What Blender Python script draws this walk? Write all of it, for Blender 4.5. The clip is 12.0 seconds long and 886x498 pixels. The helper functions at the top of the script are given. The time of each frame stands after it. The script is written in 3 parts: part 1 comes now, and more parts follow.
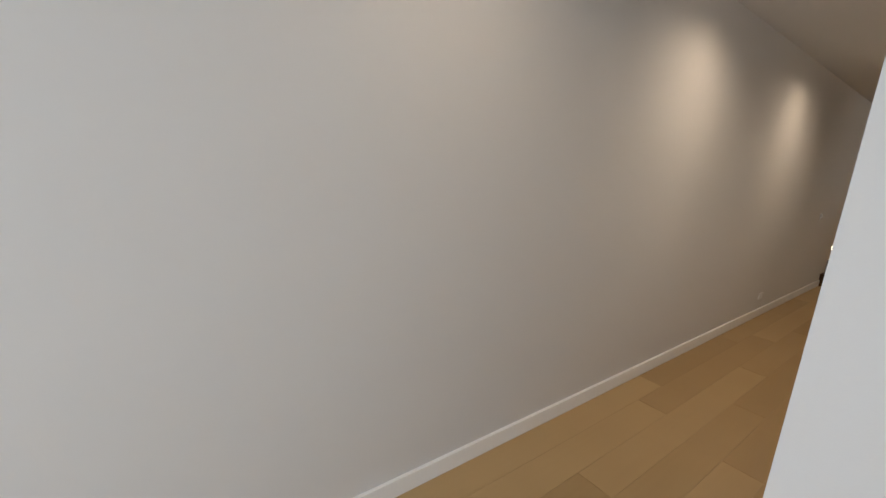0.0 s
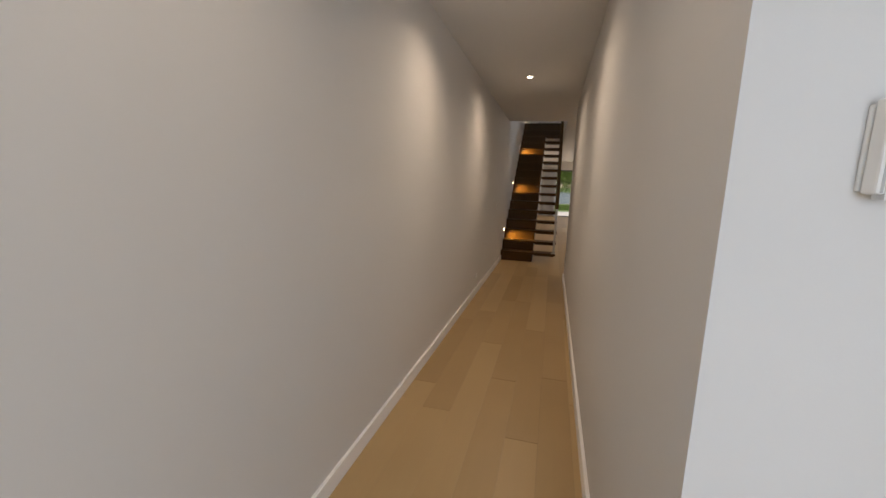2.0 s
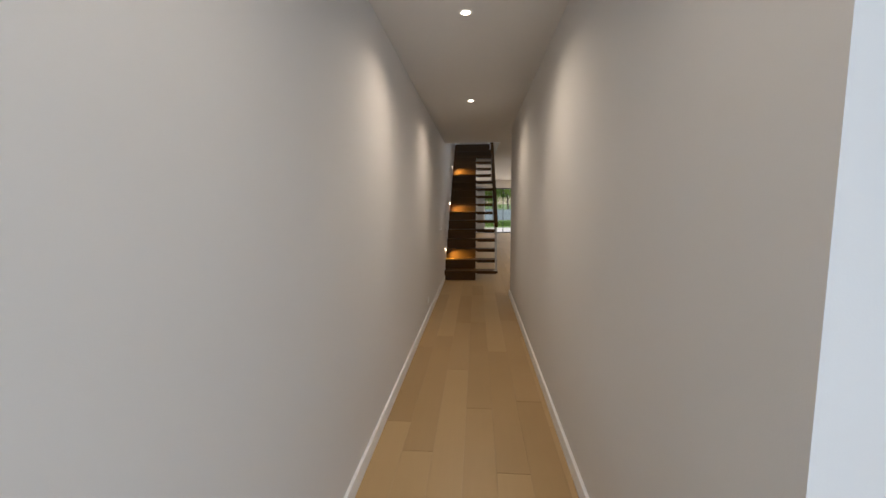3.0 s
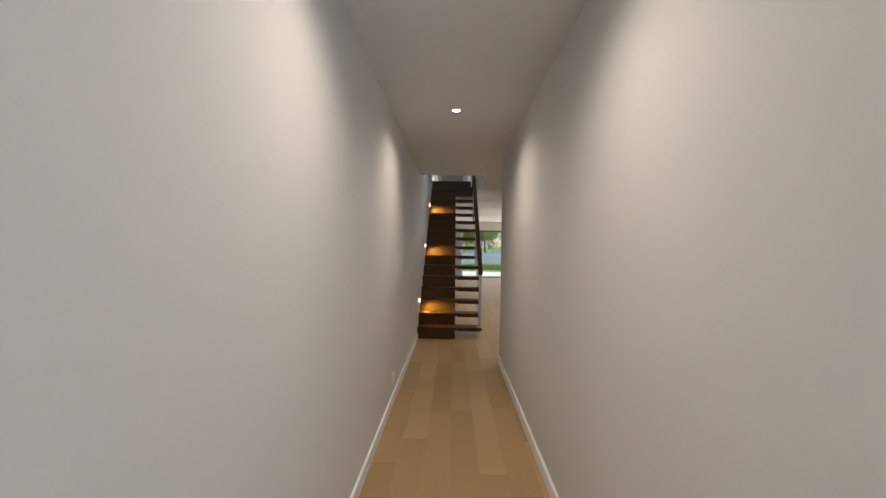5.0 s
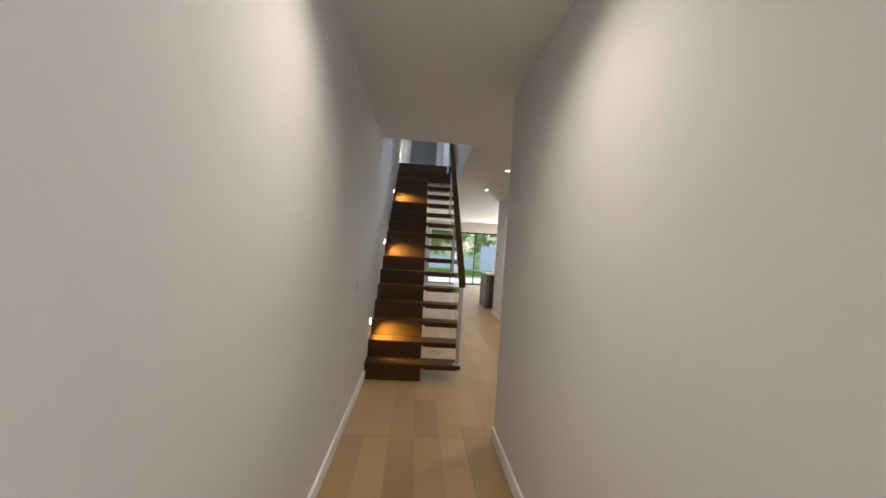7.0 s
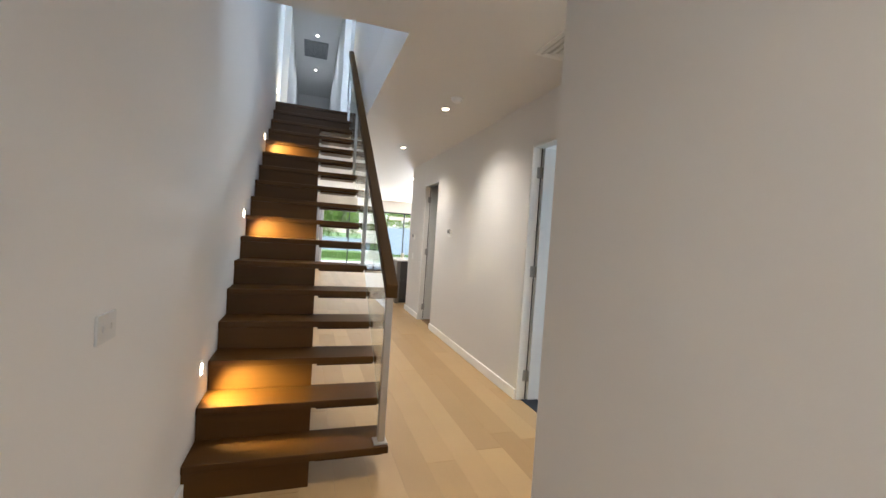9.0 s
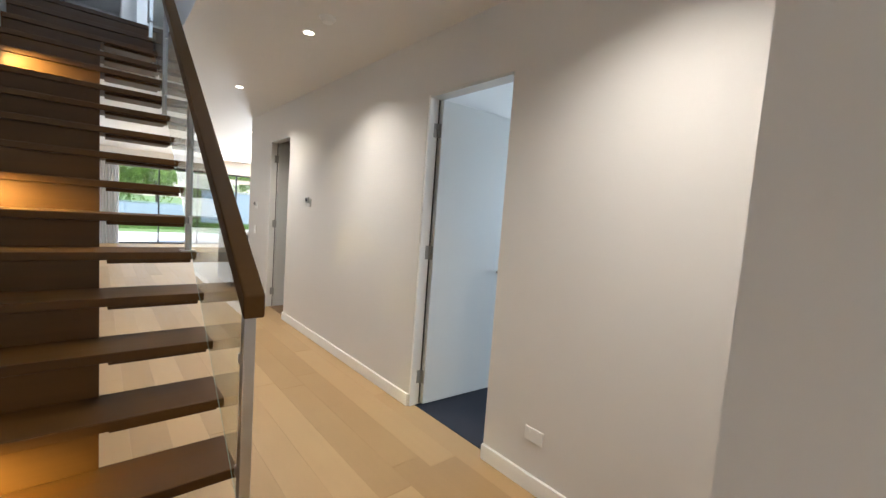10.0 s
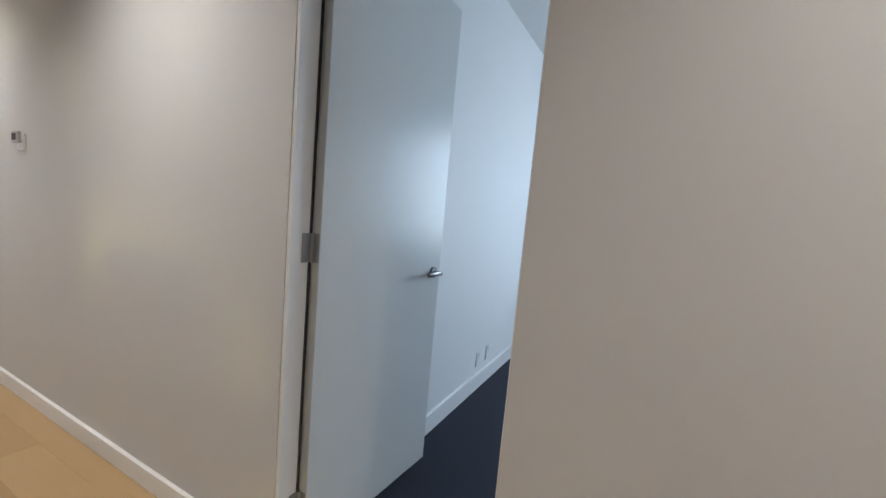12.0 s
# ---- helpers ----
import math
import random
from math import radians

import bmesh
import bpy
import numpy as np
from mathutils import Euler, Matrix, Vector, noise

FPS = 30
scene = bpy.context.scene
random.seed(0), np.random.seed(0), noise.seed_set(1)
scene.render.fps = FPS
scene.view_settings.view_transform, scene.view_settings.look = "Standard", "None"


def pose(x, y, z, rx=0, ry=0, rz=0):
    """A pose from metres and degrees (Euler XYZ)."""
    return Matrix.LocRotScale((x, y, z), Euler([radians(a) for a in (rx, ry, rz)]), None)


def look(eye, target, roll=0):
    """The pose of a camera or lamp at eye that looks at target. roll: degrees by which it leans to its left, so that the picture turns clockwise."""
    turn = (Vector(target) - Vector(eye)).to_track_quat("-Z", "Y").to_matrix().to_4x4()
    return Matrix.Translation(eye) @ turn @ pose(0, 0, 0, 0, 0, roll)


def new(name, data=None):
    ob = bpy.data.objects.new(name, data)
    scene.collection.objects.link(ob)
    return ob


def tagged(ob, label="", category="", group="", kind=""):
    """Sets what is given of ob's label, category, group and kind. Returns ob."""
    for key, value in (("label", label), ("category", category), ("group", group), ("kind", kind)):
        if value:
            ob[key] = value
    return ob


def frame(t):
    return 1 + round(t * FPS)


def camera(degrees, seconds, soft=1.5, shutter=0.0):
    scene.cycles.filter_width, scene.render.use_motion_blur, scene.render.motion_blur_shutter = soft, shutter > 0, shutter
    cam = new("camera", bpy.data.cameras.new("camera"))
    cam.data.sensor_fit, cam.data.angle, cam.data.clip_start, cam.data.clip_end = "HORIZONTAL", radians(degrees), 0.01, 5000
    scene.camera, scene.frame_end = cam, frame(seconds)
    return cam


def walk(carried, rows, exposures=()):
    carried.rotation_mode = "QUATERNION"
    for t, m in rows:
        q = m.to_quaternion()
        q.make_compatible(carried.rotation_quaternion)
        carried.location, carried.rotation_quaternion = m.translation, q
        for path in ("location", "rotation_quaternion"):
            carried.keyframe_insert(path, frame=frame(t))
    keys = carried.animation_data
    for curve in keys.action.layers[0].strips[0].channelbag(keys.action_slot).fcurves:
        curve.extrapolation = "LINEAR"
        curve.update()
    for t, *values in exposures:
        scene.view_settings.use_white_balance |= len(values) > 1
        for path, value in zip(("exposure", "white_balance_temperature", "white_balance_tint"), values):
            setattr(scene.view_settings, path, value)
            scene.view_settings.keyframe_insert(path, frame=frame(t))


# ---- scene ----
cam = camera(94.8, 12.0)

PATH = [
    (0, (1.344, -8.28, 1.510), (-0.209, -7.097, 1.082), 3.9),
    (0.4, (1.341, -8.286, 1.505), (-0.093, -6.959, 1.084), 3.2),
    (0.7, (1.332, -8.242, 1.508), (0.131, -6.692, 1.119), 2.5),
    (1, (1.296, -8.25, 1.495), (0.277, -6.567, 1.133), 2.2),
    (1.5, (1.207, -8.217, 1.475), (0.462, -6.399, 1.107), 2.7),
    (2, (0.928, -8.05, 1.475), (0.427, -6.142, 1.155), 2.0),
    (2.5, (0.766, -7.978, 1.520), (0.478, -6.019, 1.245), 1.0),
    (3, (0.646, -7.977, 1.511), (0.480, -5.996, 1.291), -0.4),
    (4.8, (0.543, -6.77, 1.490), (0.491, -4.771, 1.480), 1.5),
    (5, (0.559, -6.618, 1.520), (0.512, -4.619, 1.504), 0.9),
    (5.5, (0.575, -6.148, 1.494), (0.552, -4.148, 1.488), 2.1),
    (6, (0.528, -5.608, 1.479), (0.547, -3.608, 1.476), 3.0),
    (6.5, (0.51, -5.034, 1.466), (0.576, -3.035, 1.468), 3.4),
    (8.3, (0.501, -3.038, 1.435), (0.872, -1.072, 1.431), 3.6),
    (8.5, (0.51, -2.826, 1.416), (0.94, -0.873, 1.405), 3.5),
    (9, (0.544, -2.294, 1.417), (1.176, -0.397, 1.365), 3.8),
    (9.5, (0.583, -1.845, 1.433), (1.52, -0.081, 1.327), 4.2),
    (10, (0.613, -1.433, 1.447), (1.905, 0.085, 1.287), 4.2),
    (10.5, (0.717, -1.1, 1.419), (2.299, 0.105, 1.21), 4.4),
    (11, (0.904, -0.776, 1.423), (2.574, 0.296, 1.17), 5.4),
    (11.5, (1.169, -0.423, 1.403), (2.879, 0.586, 1.159), 5.7),
    (12, (1.479, -0.102, 1.357), (3.245, 0.812, 1.139), 5.1),
]
EXPOSURES = [
    (0.0, -0.10, 7700, 16), (0.5, 0.01, 7150, 14), (1.0, -0.08, 7800, 18), (1.5, -0.12, 8000, 18), (2.5, 0.04, 7150, 16), (3.0, 0.16, 6900, 14),
    (5.0, 0.42, 6450, 12), (6.5, 0.56, 6250, 11), (8.5, 1.34, 6000, 10), (9.0, 1.42, 6050, 10), (9.5, 1.48, 6100, 10), (10.0, 1.42, 6000, 10),
    (10.5, 1.12, 5850, 11), (11.25, 1.02, 5750, 11), (12.0, 0.92, 5700, 10),
]
walk(cam, [(t, look(eye, target, roll)) for t, eye, target, roll in PATH], EXPOSURES)

# ---------------------------------------------------------------- light
world = bpy.data.worlds.new("world")
scene.world = world
world.use_nodes = True
wn = world.node_tree.nodes
sky = wn.new("ShaderNodeTexSky")
sky.sky_type, sky.sun_disc = "NISHITA", False
sky.sun_elevation, sky.sun_rotation = radians(48), radians(-60)
wn["Background"].inputs[1].default_value = 0.15
world.node_tree.links.new(sky.outputs[0], wn["Background"].inputs[0])

sun = new("sun", bpy.data.lights.new("sun", "SUN"))
sun.data.energy, sun.data.angle, sun.data.color = 5.0, radians(0.6), (1.0, 0.95, 0.88)
sun.matrix_world = look((0, 0, 0), (math.cos(radians(48)) * 0.86, -math.cos(radians(48)) * -0.5, -math.sin(radians(48))))


def window_light(name, eye, target, width, height, watts, colour):
    lamp = new(name, bpy.data.lights.new(name, "AREA"))
    lamp.data.shape, lamp.data.size, lamp.data.size_y = "RECTANGLE", width, height
    lamp.data.energy, lamp.data.color = watts, colour
    lamp.matrix_world = look(eye, target)
    return lamp


DAY = (0.60, 0.78, 1.0)
window_light("garden_window_light", (5.45, 13.33, 1.2), (4.2, 8.0, -0.4), 1.4, 2.0, 240, (0.92, 0.97, 1.0))
window_light("entry_window_light", (1.8, -10.9, 1.35), (1.6, -7.0, 1.35), 1.3, 2.0, 82, DAY)
window_light("bedroom_window_light", (5.84, -0.85, 1.55), (3.4, -0.35, 1.25), 1.5, 1.3, 24, (0.80, 0.91, 1.0))
window_light("upstairs_window_light", (2.85, 5.35, 4.5), (0.0, 4.9, 4.3), 1.1, 1.4, 32, (0.66, 0.82, 1.0))

# Added fill for the stair void's walls; its window is invented and unseen.
window_light("void_fill_light", (0.55, 0.34, 4.75), (0.45, 4.0, 4.2), 0.8, 1.0, 14, (0.66, 0.80, 1.0))

# ---------------------------------------------------------------- sizes
H = 2.715           # ceiling
W = 1.192           # width of the corridor
W2 = 2.410          # wall with the doors
Y_END = -1.296      # end of the corridor's wall
Y_START = -7.302    # where the corridor begins
Y_BACK = 13.4       # garden front
Y_FRONT = -11.0
RISE, GO = 0.1892, 0.2545
STEPS = 17
UP = RISE * STEPS   # upper floor
UP_H = UP + 2.6


# ---------------------------------------------------------------- materials
def material(name):
    m = bpy.data.materials.new(name)
    m.use_nodes = True
    nt = m.node_tree
    return m, nt, nt.nodes["Principled BSDF"]


def paint(name, colour, rough=0.55, blotch=0.04, bump=0.05, scale=1.4, metal=0.0, grain=220.0, spread_rough=0.07):
    """A painted or plain surface: slow blotches in tone, fine relief."""
    m, nt, p = material(name)
    geo = nt.nodes.new("ShaderNodeNewGeometry")
    slow = nt.nodes.new("ShaderNodeTexNoise")
    slow.inputs["Scale"].default_value, slow.inputs["Detail"].default_value = scale, 4
    nt.links.new(geo.outputs["Position"], slow.inputs["Vector"])
    ramp = nt.nodes.new("ShaderNodeMix")
    ramp.data_type = "RGBA"
    lo = [max(0.0, c * (1 - blotch)) for c in colour]
    hi = [min(1.0, c * (1 + blotch)) for c in colour]
    ramp.inputs[6].default_value, ramp.inputs[7].default_value = (*lo, 1), (*hi, 1)
    nt.links.new(slow.outputs["Fac"], ramp.inputs[0])
    nt.links.new(ramp.outputs[2], p.inputs["Base Color"])
    fine = nt.nodes.new("ShaderNodeTexNoise")
    fine.inputs["Scale"].default_value, fine.inputs["Detail"].default_value = grain, 2
    nt.links.new(geo.outputs["Position"], fine.inputs["Vector"])
    b = nt.nodes.new("ShaderNodeBump")
    b.inputs["Strength"].default_value, b.inputs["Distance"].default_value = bump, 0.002
    nt.links.new(fine.outputs["Fac"], b.inputs["Height"])
    nt.links.new(b.outputs["Normal"], p.inputs["Normal"])
    spread = nt.nodes.new("ShaderNodeMapRange")
    spread.inputs[3].default_value, spread.inputs[4].default_value = rough - spread_rough, rough + spread_rough
    nt.links.new(slow.outputs["Fac"], spread.inputs[0])
    nt.links.new(spread.outputs[0], p.inputs["Roughness"])
    p.inputs["Metallic"].default_value = metal
    return m


def timber(name, dark, light, along="y", rough=0.35, per_piece=0.5, bump=0.12, fibre=0.35):
    """Wood with grain drawn out along one axis; every piece takes its own tone."""
    m, nt, p = material(name)
    geo = nt.nodes.new("ShaderNodeNewGeometry")
    info = nt.nodes.new("ShaderNodeObjectInfo")
    shift = nt.nodes.new("ShaderNodeVectorMath")
    shift.operation = "MULTIPLY_ADD"
    comb = nt.nodes.new("ShaderNodeCombineXYZ")
    for i in range(3):
        nt.links.new(info.outputs["Random"], comb.inputs[i])
    nt.links.new(comb.outputs[0], shift.inputs[0])
    shift.inputs[1].default_value = (37.0, 53.0, 19.0)
    nt.links.new(geo.outputs["Position"], shift.inputs[2])
    mapping = nt.nodes.new("ShaderNodeMapping")
    long, cross = 1.3, 26.0
    mapping.inputs["Scale"].default_value = {"x": (long, cross, cross), "y": (cross, long, cross)}[along]
    nt.links.new(shift.outputs[0], mapping.inputs["Vector"])
    grain = nt.nodes.new("ShaderNodeTexNoise")
    grain.inputs["Scale"].default_value, grain.inputs["Detail"].default_value, grain.inputs["Distortion"].default_value = 1.0, 7, 0.6
    nt.links.new(mapping.outputs[0], grain.inputs["Vector"])
    broad = nt.nodes.new("ShaderNodeTexNoise")
    broad.inputs["Scale"].default_value, broad.inputs["Detail"].default_value = 1.7, 3
    nt.links.new(shift.outputs[0], broad.inputs["Vector"])
    add = nt.nodes.new("ShaderNodeMath")
    add.operation = "MULTIPLY_ADD"
    add.inputs[1].default_value = fibre
    nt.links.new(grain.outputs["Fac"], add.inputs[0])
    tone = nt.nodes.new("ShaderNodeMath")
    tone.operation = "MULTIPLY_ADD"
    tone.inputs[1].default_value, tone.inputs[2].default_value = per_piece, 0.5 - per_piece / 2 - fibre / 2 - 0.125
    nt.links.new(info.outputs["Random"], tone.inputs[0])
    tone2 = nt.nodes.new("ShaderNodeMath")
    tone2.operation = "MULTIPLY_ADD"
    tone2.inputs[1].default_value = 0.25
    nt.links.new(broad.outputs["Fac"], tone2.inputs[0])
    nt.links.new(tone.outputs[0], tone2.inputs[2])
    nt.links.new(tone2.outputs[0], add.inputs[2])
    mix = nt.nodes.new("ShaderNodeMix")
    mix.data_type = "RGBA"
    mix.inputs[6].default_value, mix.inputs[7].default_value = (*dark, 1), (*light, 1)
    nt.links.new(add.outputs[0], mix.inputs[0])
    nt.links.new(mix.outputs[2], p.inputs["Base Color"])
    rr = nt.nodes.new("ShaderNodeMapRange")
    rr.inputs[3].default_value, rr.inputs[4].default_value = rough - 0.06, rough + 0.1
    nt.links.new(grain.outputs["Fac"], rr.inputs[0])
    nt.links.new(rr.outputs[0], p.inputs["Roughness"])
    b = nt.nodes.new("ShaderNodeBump")
    b.inputs["Strength"].default_value, b.inputs["Distance"].default_value = bump, 0.002
    nt.links.new(grain.outputs["Fac"], b.inputs["Height"])
    nt.links.new(b.outputs["Normal"], p.inputs["Normal"])
    return m


def glow(name, colour, strength):
    m, nt, p = material(name)
    p.inputs["Base Color"].default_value = (*colour, 1)
    p.inputs["Emission Color"].default_value = (*colour, 1)
    p.inputs["Emission Strength"].default_value = strength
    return m


def glass(name, colour, rough=0.0):
    m, nt, p = material(name)
    p.inputs["Base Color"].default_value = (*colour, 1)
    p.inputs["Transmission Weight"].default_value = 1.0
    p.inputs["Roughness"].default_value = rough
    p.inputs["IOR"].default_value = 1.45
    return m


def leafage(name, dark, light, scale=2.5):
    m, nt, p = material(name)
    geo = nt.nodes.new("ShaderNodeNewGeometry")
    mix = nt.nodes.new("ShaderNodeMix")
    mix.data_type = "RGBA"
    mix.inputs[6].default_value, mix.inputs[7].default_value = (*dark, 1), (*light, 1)
    n = nt.nodes.new("ShaderNodeTexNoise")
    n.inputs["Scale"].default_value = scale
    nt.links.new(geo.outputs["Position"], n.inputs["Vector"])
    half = nt.nodes.new("ShaderNodeMath")
    half.operation = "MULTIPLY_ADD"
    half.inputs[1].default_value = 0.6
    nt.links.new(geo.outputs["Random Per Island"], half.inputs[0])
    low = nt.nodes.new("ShaderNodeMath")
    low.operation = "MULTIPLY_ADD"
    low.inputs[1].default_value, low.inputs[2].default_value = 0.9, -0.25
    nt.links.new(n.outputs["Fac"], low.inputs[0])
    nt.links.new(low.outputs[0], half.inputs[2])
    nt.links.new(half.outputs[0], mix.inputs[0])
    nt.links.new(mix.outputs[2], p.inputs["Base Color"])
    p.inputs["Roughness"].default_value = 0.55
    through_light = nt.nodes.new("ShaderNodeBsdfTranslucent")
    nt.links.new(mix.outputs[2], through_light.inputs["Color"])
    blend = nt.nodes.new("ShaderNodeMixShader")
    blend.inputs[0].default_value = 0.45
    nt.links.new(p.outputs[0], blend.inputs[1])
    nt.links.new(through_light.outputs[0], blend.inputs[2])
    nt.links.new(blend.outputs[0], nt.nodes["Material Output"].inputs["Surface"])
    return m


WALL = paint("wall_paint", (0.67, 0.655, 0.637), 0.72, 0.035, 0.08, 0.9)
WHITE = paint("bedroom_white_paint", (0.81, 0.81, 0.80), 0.62, 0.02, 0.06, 1.2)
CEIL = paint("ceiling_paint", (0.69, 0.68, 0.665), 0.7, 0.02, 0.04, 1.1)
TRIM = paint("satin_trim_paint", (0.87, 0.865, 0.85), 0.38, 0.02, 0.02, 3.0)
DOOR = paint("satin_door_paint", (0.66, 0.675, 0.665), 0.315, 0.012, 0.03, 2.0, spread_rough=0.015)
OAK = timber("pale_oak", (0.31, 0.190, 0.074), (0.54, 0.372, 0.186), "y", 0.37, 0.46, 0.03, 0.16)
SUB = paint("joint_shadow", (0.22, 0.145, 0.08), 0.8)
STAIR = timber("brown_stained_timber", (0.022, 0.0080, 0.0008), (0.108, 0.045, 0.0055), "x", 0.46, 0.2, 0.10)
STAIR.node_tree.nodes["Principled BSDF"].inputs["Specular IOR Level"].default_value = 0.2
RAIL = timber("brown_stained_rail_timber", (0.036, 0.0165, 0.0030), (0.092, 0.045, 0.011), "y", 0.55, 0.1, 0.08)
RAIL.node_tree.nodes["Principled BSDF"].inputs["Specular IOR Level"].default_value = 0.12
STEEL = paint("brushed_steel", (0.50, 0.485, 0.46), 0.38, 0.05, 0.05, 6.0, 1.0, 400.0)
HINGE = paint("grey_satin_hinge", (0.36, 0.355, 0.35), 0.45, 0.05, 0.03, 6.0, 0.6, 400.0)
HANDLE = paint("dark_satin_steel", (0.30, 0.30, 0.305), 0.30, 0.05, 0.03, 6.0, 1.0, 400.0)
# Near-black that stands for the shade in the doors' hinge gaps.
GAPSHADE = paint("hinge_gap_shade", (0.03, 0.03, 0.032), 0.8, 0.1)
GLASSEDGE = paint("ground_glass_edge", (0.22, 0.33, 0.29), 0.45, 0.05)
SWITCHGREY = paint("pale_grey_plastic", (0.56, 0.555, 0.545), 0.4, 0.02, 0.01, 8.0)
GLASS = glass("clear_glass", (0.93, 0.985, 0.96))
PANE = glass("window_glass", (0.97, 0.99, 0.99))
PLASTIC = paint("white_plastic", (0.78, 0.78, 0.77), 0.35, 0.015, 0.01, 8.0)
GREYPLASTIC = paint("grey_plastic", (0.42, 0.42, 0.41), 0.4, 0.03, 0.01, 8.0)
BLACK = paint("black_powder_coat", (0.02, 0.021, 0.023), 0.4, 0.1, 0.02, 5.0)
CARPET = paint("charcoal_carpet", (0.022, 0.026, 0.040), 0.95, 0.25, 0.9, 14.0, 0.0, 480.0)
STONE = paint("white_stone_top", (0.78, 0.77, 0.75), 0.22, 0.04, 0.01, 5.0)
CABINET = timber("grey_brown_veneer", (0.10, 0.085, 0.075), (0.20, 0.175, 0.155), "x", 0.45, 0.2, 0.05)
DARKFRONT = paint("dark_drawer_laminate", (0.05, 0.045, 0.042), 0.4, 0.08, 0.03, 4.0)
GRILLE = paint("vent_grille_paint", (0.22, 0.225, 0.23), 0.5, 0.05, 0.02, 6.0)
DARKVOID = paint("vent_dark", (0.05, 0.055, 0.06), 0.9)
CURTAIN = leafage("sheer_curtain", (0.74, 0.74, 0.75), (0.82, 0.82, 0.83), 3.0)
GRASS = leafage("grass_blades", (0.05, 0.11, 0.02), (0.16, 0.27, 0.05), 0.8)
SOIL = paint("lawn_ground", (0.10, 0.17, 0.045), 0.95, 0.35, 0.6, 0.6, 0.0, 60.0)
LEAF = leafage("hedge_leaves", (0.11, 0.21, 0.03), (0.30, 0.45, 0.08), 0.9)
BARK = paint("bark", (0.09, 0.065, 0.045), 0.9, 0.3, 0.6, 9.0, 0.0, 50.0)
PAVER = paint("pale_paving", (0.52, 0.51, 0.49), 0.75, 0.12, 0.3, 2.5, 0.0, 120.0)
FENCE = paint("blue_grey_fence", (0.30, 0.36, 0.44), 0.7, 0.10, 0.2, 1.5, 0.0, 60.0)
WARM_LED = glow("led_lens", (1.0, 0.80, 0.55), 16.0)
LAMP = glow("downlight_lens", (1.0, 0.87, 0.70), 22.0)
COOL_LAMP = glow("upstairs_lens", (1.0, 0.94, 0.86), 16.0)


# ---------------------------------------------------------------- mesh helpers
def box(bm, x0, y0, z0, x1, y1, z1, bevel=0.0):
    made = bmesh.ops.create_cube(bm, size=1.0)["verts"]
    bmesh.ops.scale(bm, vec=(x1 - x0, y1 - y0, z1 - z0), verts=made)
    bmesh.ops.translate(bm, vec=((x0 + x1) / 2, (y0 + y1) / 2, (z0 + z1) / 2), verts=made)
    if bevel:
        edges = list({e for v in made for e in v.link_edges})
        bmesh.ops.bevel(bm, geom=edges, offset=bevel, segments=2, profile=0.5, affect="EDGES")
    return bm


def boxes(*rows, bevel=0.0):
    bm = bmesh.new()
    for row in rows:
        box(bm, *row, bevel=bevel)
    return bm


def tube(bm, a, b, radius, segments=20, radius2=None):
    a, b = Vector(a), Vector(b)
    m = Matrix.Translation((a + b) / 2) @ (b - a).to_track_quat("Z", "Y").to_matrix().to_4x4()
    bmesh.ops.create_cone(bm, cap_ends=True, segments=segments, radius1=radius,
                          radius2=radius if radius2 is None else radius2, depth=(b - a).length, matrix=m)
    return bm


def ring(bm, centre, r0, r1, z0, z1, segments=32):
    """A flat ring with thickness, lying level."""
    rows = []
    for r, z in ((r0, z0), (r1, z0), (r1, z1), (r0, z1)):
        rows.append([bm.verts.new((centre[0] + r * math.cos(i * math.tau / segments),
                                   centre[1] + r * math.sin(i * math.tau / segments), z)) for i in range(segments)])
    for k in range(4):
        for i in range(segments):
            j = (i + 1) % segments
            bm.faces.new((rows[k][i], rows[k][j], rows[(k + 1) % 4][j], rows[(k + 1) % 4][i]))
    return bm


def mesh_of(name, bm, mat, smooth=False):
    bmesh.ops.recalc_face_normals(bm, faces=bm.faces)
    me = bpy.data.meshes.new(name)
    bm.to_mesh(me)
    bm.free()
    me.materials.append(mat)
    if smooth:
        for f in me.polygons:
            f.use_smooth = True
        me.set_sharp_from_angle(angle=radians(35))
    return me


def part(name, bm, mat, parent, label="", smooth=False):
    ob = new(name, mesh_of(name, bm, mat, smooth))
    ob.parent = parent
    return tagged(ob, label)


def thing(name, label, category, at=(0, 0, 0), group="", turn=0.0):
    ob = new(name)
    ob.matrix_world = pose(*at, 0, 0, turn)
    return tagged(ob, label, category, group)


def structure(name, bm, mat, label, category):
    return tagged(new(name, mesh_of(name, bm, mat)), label, category, "", "structure")


# ---------------------------------------------------------------- walls
X_R = 6.6
YB = 0.96          # bedroom side wall
structure("wall_left", boxes((-0.15, Y_FRONT, 0, 0, Y_BACK, UP_H)), WALL, "long off-white painted wall beside corridor and stairs", "wall")
structure("wall_corridor", boxes((W, Y_START, 0, W2 + 0.11, Y_END, H)), WALL, "off-white painted wall block along the corridor", "wall")
D1A, D1B, D2A, D2B, DH = 0.168, 0.953, 3.720, 4.45, 2.297
TH = 0.11
Y_W2 = 5.40
structure("wall_doors", boxes(
    (W2, Y_END, 0, W2 + TH, D1A, H), (W2, D1A, DH, W2 + TH, D1B, H), (W2, D1B, 0, W2 + TH, D2A, H),
    (W2, D2A, DH, W2 + TH, D2B, H), (W2, D2B, 0, W2 + TH, Y_W2, H)), WALL, "off-white painted wall with two door openings", "wall")
